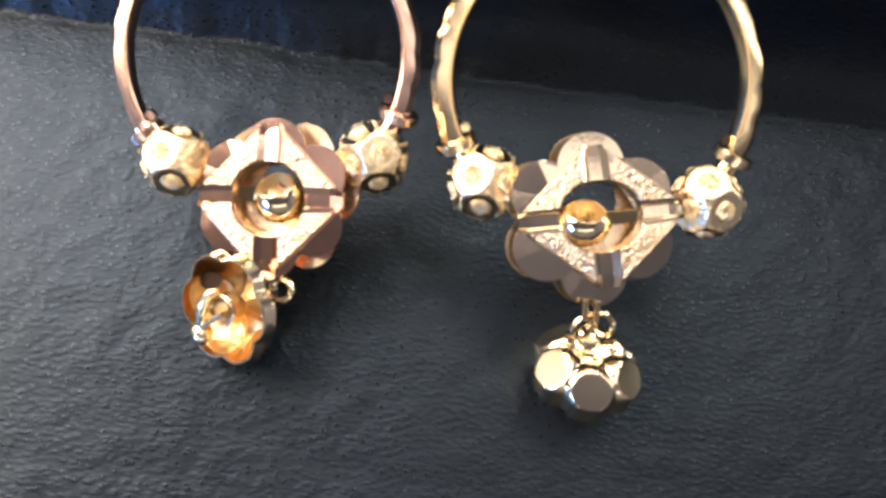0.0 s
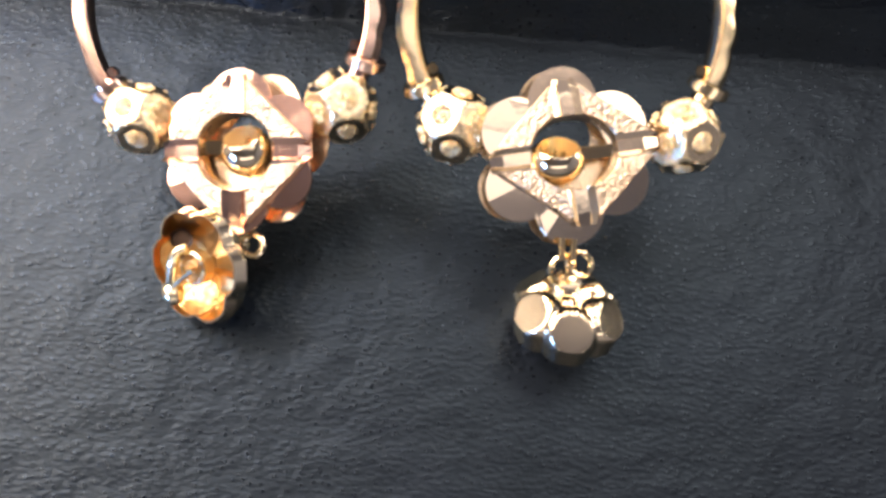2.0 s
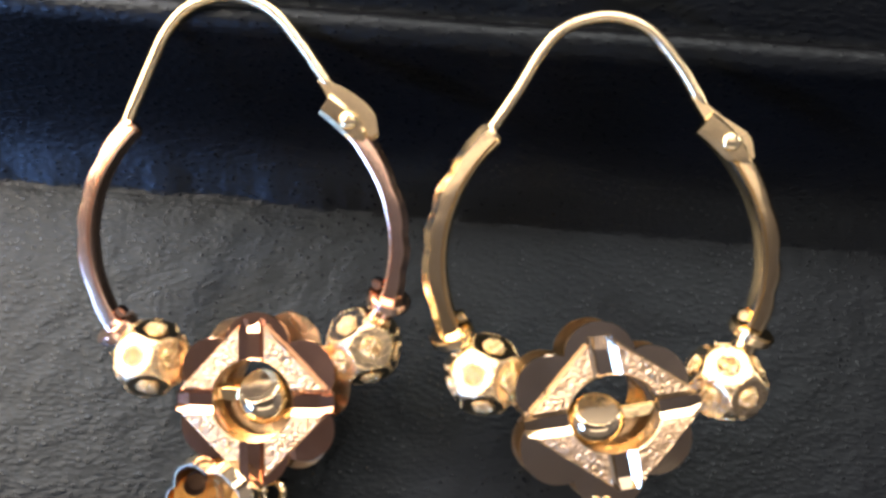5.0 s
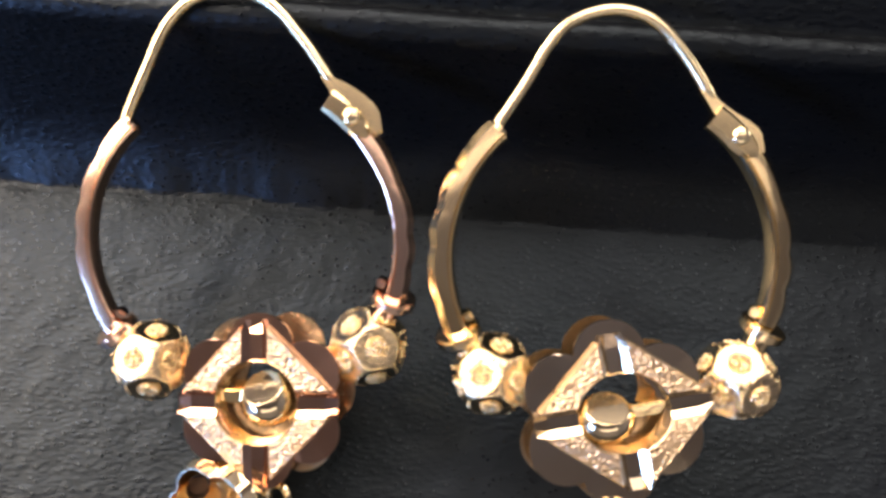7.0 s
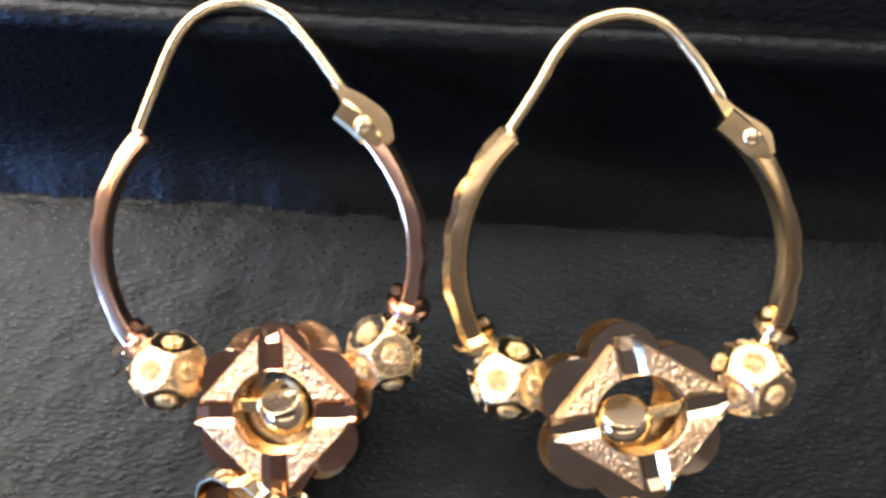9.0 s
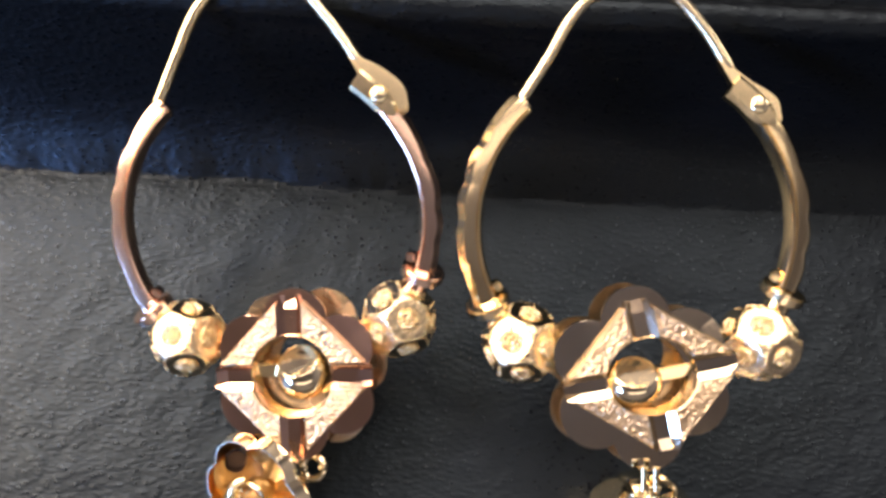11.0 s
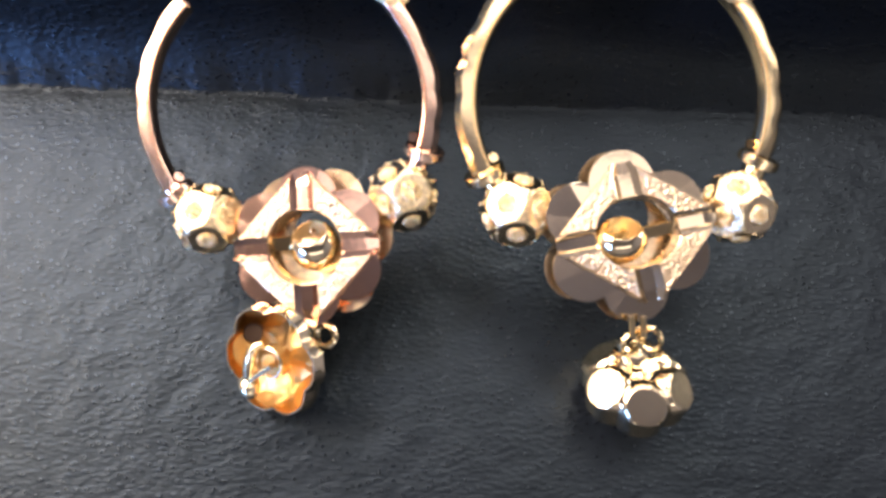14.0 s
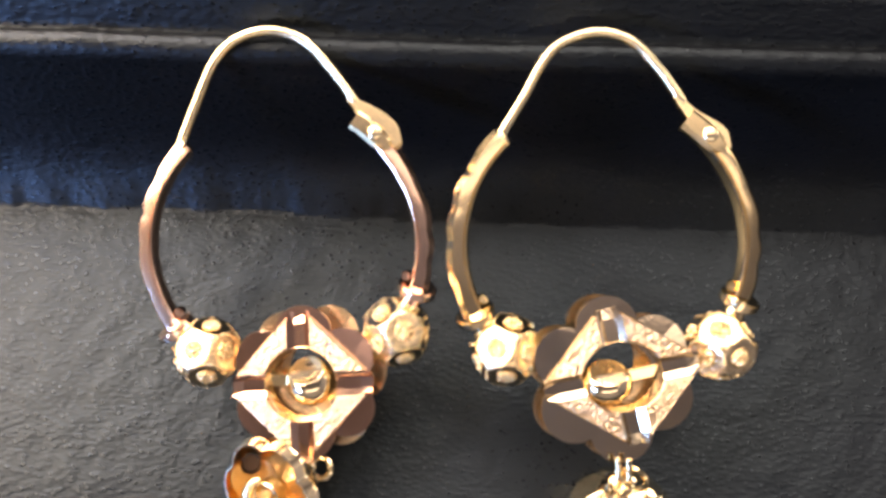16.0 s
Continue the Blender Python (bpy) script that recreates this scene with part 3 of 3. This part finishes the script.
def place_charm(earring, centre, out, spin, skirt, r, puff, hole=None):
    """The charm under the flower: hangs at a world place (mm), its dome towards out."""
    inv = earring.matrix_world.inverted()
    m = Matrix.Translation(Vector(centre)) @ Vector(out).to_track_quat("Z", "Y").to_matrix().to_4x4() @ pose(0, 0, 0, 0, 0, spin)
    shapes = [charm_shell(r, skirt, puff), charm_shell(r, skirt, puff, True)]
    if hole:
        back = m.inverted()
        for bm in shapes:
            pierce(bm, (back @ Vector(hole[0]), back.to_3x3() @ Vector(hole[1])), 0.66)
    shell = part("charm", shapes[0], SATIN_PALE, earring, "puffed hollow flower charm with oval cuts")
    part("lining", shapes[1], ORANGE, shell, "gold inside of the charm, orange of inner reflections put into its colour")
    shell.matrix_basis = inv @ Matrix.LocRotScale(m.translation * MM, m.to_quaternion(), None)
    return shell


def world_piece(earring, name, bm, mat, centre, turn, label=""):
    ob = part(name, bm, mat, earring, label)
    ob.matrix_basis = earring.matrix_world.inverted() @ pose(*[c * MM for c in centre], *turn)
    return ob


left = hoop_earring((-11.33, -5.6, 9.016), (24.5, -1.73, 0), {
    "metal": ROSE, "tube": SATIN_ROSE, "petals": ROSE, "radius": 9.65, "stout": 1.0, "swell": 0.28, "insert": 136, "tube_end": 60.5, "hinge": 51, "rivet_out": 0.35, "cap_l": 216.5, "cap_r": -16,
    "leaf": [(4.75, 10.4), (5.2, 9.95), (5.95, 9.66), (7.14, 8.94), (7.79, 8.25), (7.98, 7.6), (8.05, 7.0), (7.6, 6.8), (6.9, 7.2), (6.0, 7.9), (5.1, 8.8), (4.75, 9.4), (4.3, 10.15)],
    "wire": [(-6.1, 9.85), (-4.95, 12.4), (-3.5, 13.95), (-1.25, 14.64), (1.15, 14.05), (3.0, 12.28), (4.55, 10.3), (5.1, 9.5)],
    "bead_l": (-5.4, -7.6, 0.0), "bead_r": (7.85, -5.85, 0.0), "faces_l": ((-0.16, 0.28, 0.95), (0.70, 0.19, 0.69)), "faces_r": ((0.36, 0.17, 0.92), (-0.42, 0.69, 0.59)),
    "flower": (1.72, -9.25, 1.65), "flower_turn": (-6, -5.4, 4), "bloom": 0.98, "square": (1.6, -9.3, 1.65, -6, -5.4, 5), "axes": ((1.03, 0), (0, 1.03)), "back_shift": (0.2, 0.2), "back_turn": -24, "back_hole": (0.2, 0.7, 1.9), "ball": (0.45, 0.1, -0.65)},
    "rose gold hoop earring with flower and open-backed charm leaning on leather")
right = hoop_earring((10.42, -5.62, 10.9), (22.3, 1.63, 0), {
    "metal": GOLD, "tube": SATIN_GOLD, "petals": STRAW, "radius": 9.82, "stout": 1.12, "swell": 0.1, "insert": 136.5, "tube_end": 59.5, "hinge": 49, "rivet_out": 0.15, "cap_l": 209.5, "cap_r": -19,
    "leaf": [(4.45, 10.3), (4.9, 9.7), (5.96, 8.98), (7.16, 8.38), (7.77, 7.89), (8.0, 7.2), (8.1, 6.6), (7.6, 6.6), (6.8, 7.2), (5.9, 7.9), (5.2, 8.5), (4.85, 8.9), (4.1, 10.0)],
    "wire": [(-5.9, 9.4), (-4.7, 11.8), (-3.4, 13.25), (-1.1, 14.03), (1.2, 13.56), (3.1, 11.85), (4.45, 10.1), (5.1, 9.2)],
    "bead_l": (-6.3, -7.25, 0.0), "bead_r": (8.0, -6.5, 0.0), "faces_l": ((-0.41, 0.17, 0.89), (0.57, 0.05, 0.82)), "faces_r": ((-0.27, 0.61, 0.74), (-0.68, -0.42, 0.6)),
    "flower": (0.55, -8.6, 2.0), "flower_turn": (-3, 1, 10), "bloom": 1.0, "square": (0.95, -8.34, 2.2, -4, 1, 13.6), "axes": ((1.06, 0.0), (-0.03, 0.92)), "back_shift": (-0.35, 0.1), "back_turn": 0, "back_hole": (0.1, 1.15, 2.15), "ball": (-0.95, -0.35, -0.65)},
    "yellow gold hoop earring with flower and domed charm leaning on leather")
bpy.context.view_layer.update()

# charms and their links, at their places over the leather
place_charm(left, (-11.5, -21.53, 3.5), (0.46, 0.48, -0.75), 20, 0.8, 4.05, 0.47, ((-12.83, -20.26, 5.23), (-0.244, 0.218, -0.945)))
place_charm(right, (12.3, -22.3, 4.0), (0.0, 0.50, 0.86), 30, 1.5, 3.7, 0.46)
world_piece(left, "jump_ring", torus(0.70, 0.25), PALE, (-8.35, -19.95, 3.7), (15, -12, 0), label="small gold jump ring")
world_piece(left, "jump_ring", torus(0.50, 0.2), GOLD, (-9.2, -20.0, 3.6), (50, 40, 40))
# blind cup added behind the hole; shade is put into its dark colour
cup = bmesh.new()
rows = [[cup.verts.new((rr * math.cos(a * math.pi / 12), rr * math.sin(a * math.pi / 12), z)) for a in range(24)] for rr, z in ((0.68, 0.0), (0.66, -0.5), (0.6, -1.0))]
for a, b in zip(rows, rows[1:]):
    for k in range(24):
        cup.faces.new((a[k], a[(k + 1) % 24], b[(k + 1) % 24], b[k]))
cup.faces.new(rows[-1])
way = Vector((-0.244, 0.218, -0.945))
bmesh.ops.transform(cup, matrix=Matrix.Translation(Vector((-12.83, -20.26, 5.23)) + way * 1.9) @ (-way).to_track_quat("Z", "Y").to_matrix().to_4x4(), verts=cup.verts)
world_piece(left, "hole_shade_cup", cup, CUP_SHADE, (0, 0, 0), (0, 0, 0), label="added dark cup behind the charm's hole, its colour standing for shade")
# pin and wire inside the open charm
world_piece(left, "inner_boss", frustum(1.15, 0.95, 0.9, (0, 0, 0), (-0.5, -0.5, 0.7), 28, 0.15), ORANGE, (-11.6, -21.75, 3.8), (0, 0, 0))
world_piece(left, "boss_rim", torus(1.02, 0.14), WIRE, (-11.82, -21.98, 4.15), (30, -32, 0))
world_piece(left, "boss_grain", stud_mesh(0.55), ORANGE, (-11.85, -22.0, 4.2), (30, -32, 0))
bow = spline([(-12.2, -20.9, 4.9), (-12.75, -21.2, 4.8), (-13.1, -21.9, 4.3), (-13.3, -22.6, 3.5), (-13.45, -23.1, 2.7)], 8)
world_piece(left, "wire_bow", sweep(bow, [circle(0.25 + 0.1 * math.sin(3.14 * i / len(bow)), 12) for i in range(len(bow))]), WIRE, (0, 0, 0), (0, 0, 0), label="bent bright wire inside the charm")
bar = spline([(-13.2, -23.1, 3.1), (-12.6, -22.8, 3.8), (-11.4, -22.35, 5.1)], 8)
world_piece(left, "wire_bar", sweep(bar, [circle(0.2, 12)] * len(bar)), WIRE, (0, 0, 0), (0, 0, 0))
bm = ball(0.72, sub=3)
bmesh.ops.scale(bm, vec=(1.0, 1.25, 1.0), verts=bm.verts)
world_piece(left, "bail_end", bm, WIRE, (-13.35, -23.3, 2.5), (0, 0, 25))
world_piece(right, "jump_ring", torus(0.82, 0.18), GOLD, (11.3, -20.6, 7.2), (45, 38, 0), label="small gold jump ring")
world_piece(right, "jump_ring", torus(0.80, 0.17), GOLD, (12.3, -20.3, 7.4), (45, -38, 0))
for x in (11.1, 11.8):
    world_piece(right, "hanger_bar", frustum(0.2, 0.2, 1.3, (0, 0, 0), (0.05, -0.9, -0.35), 12), GOLD, (x, -19.8, 8.25), (0, 0, 0))
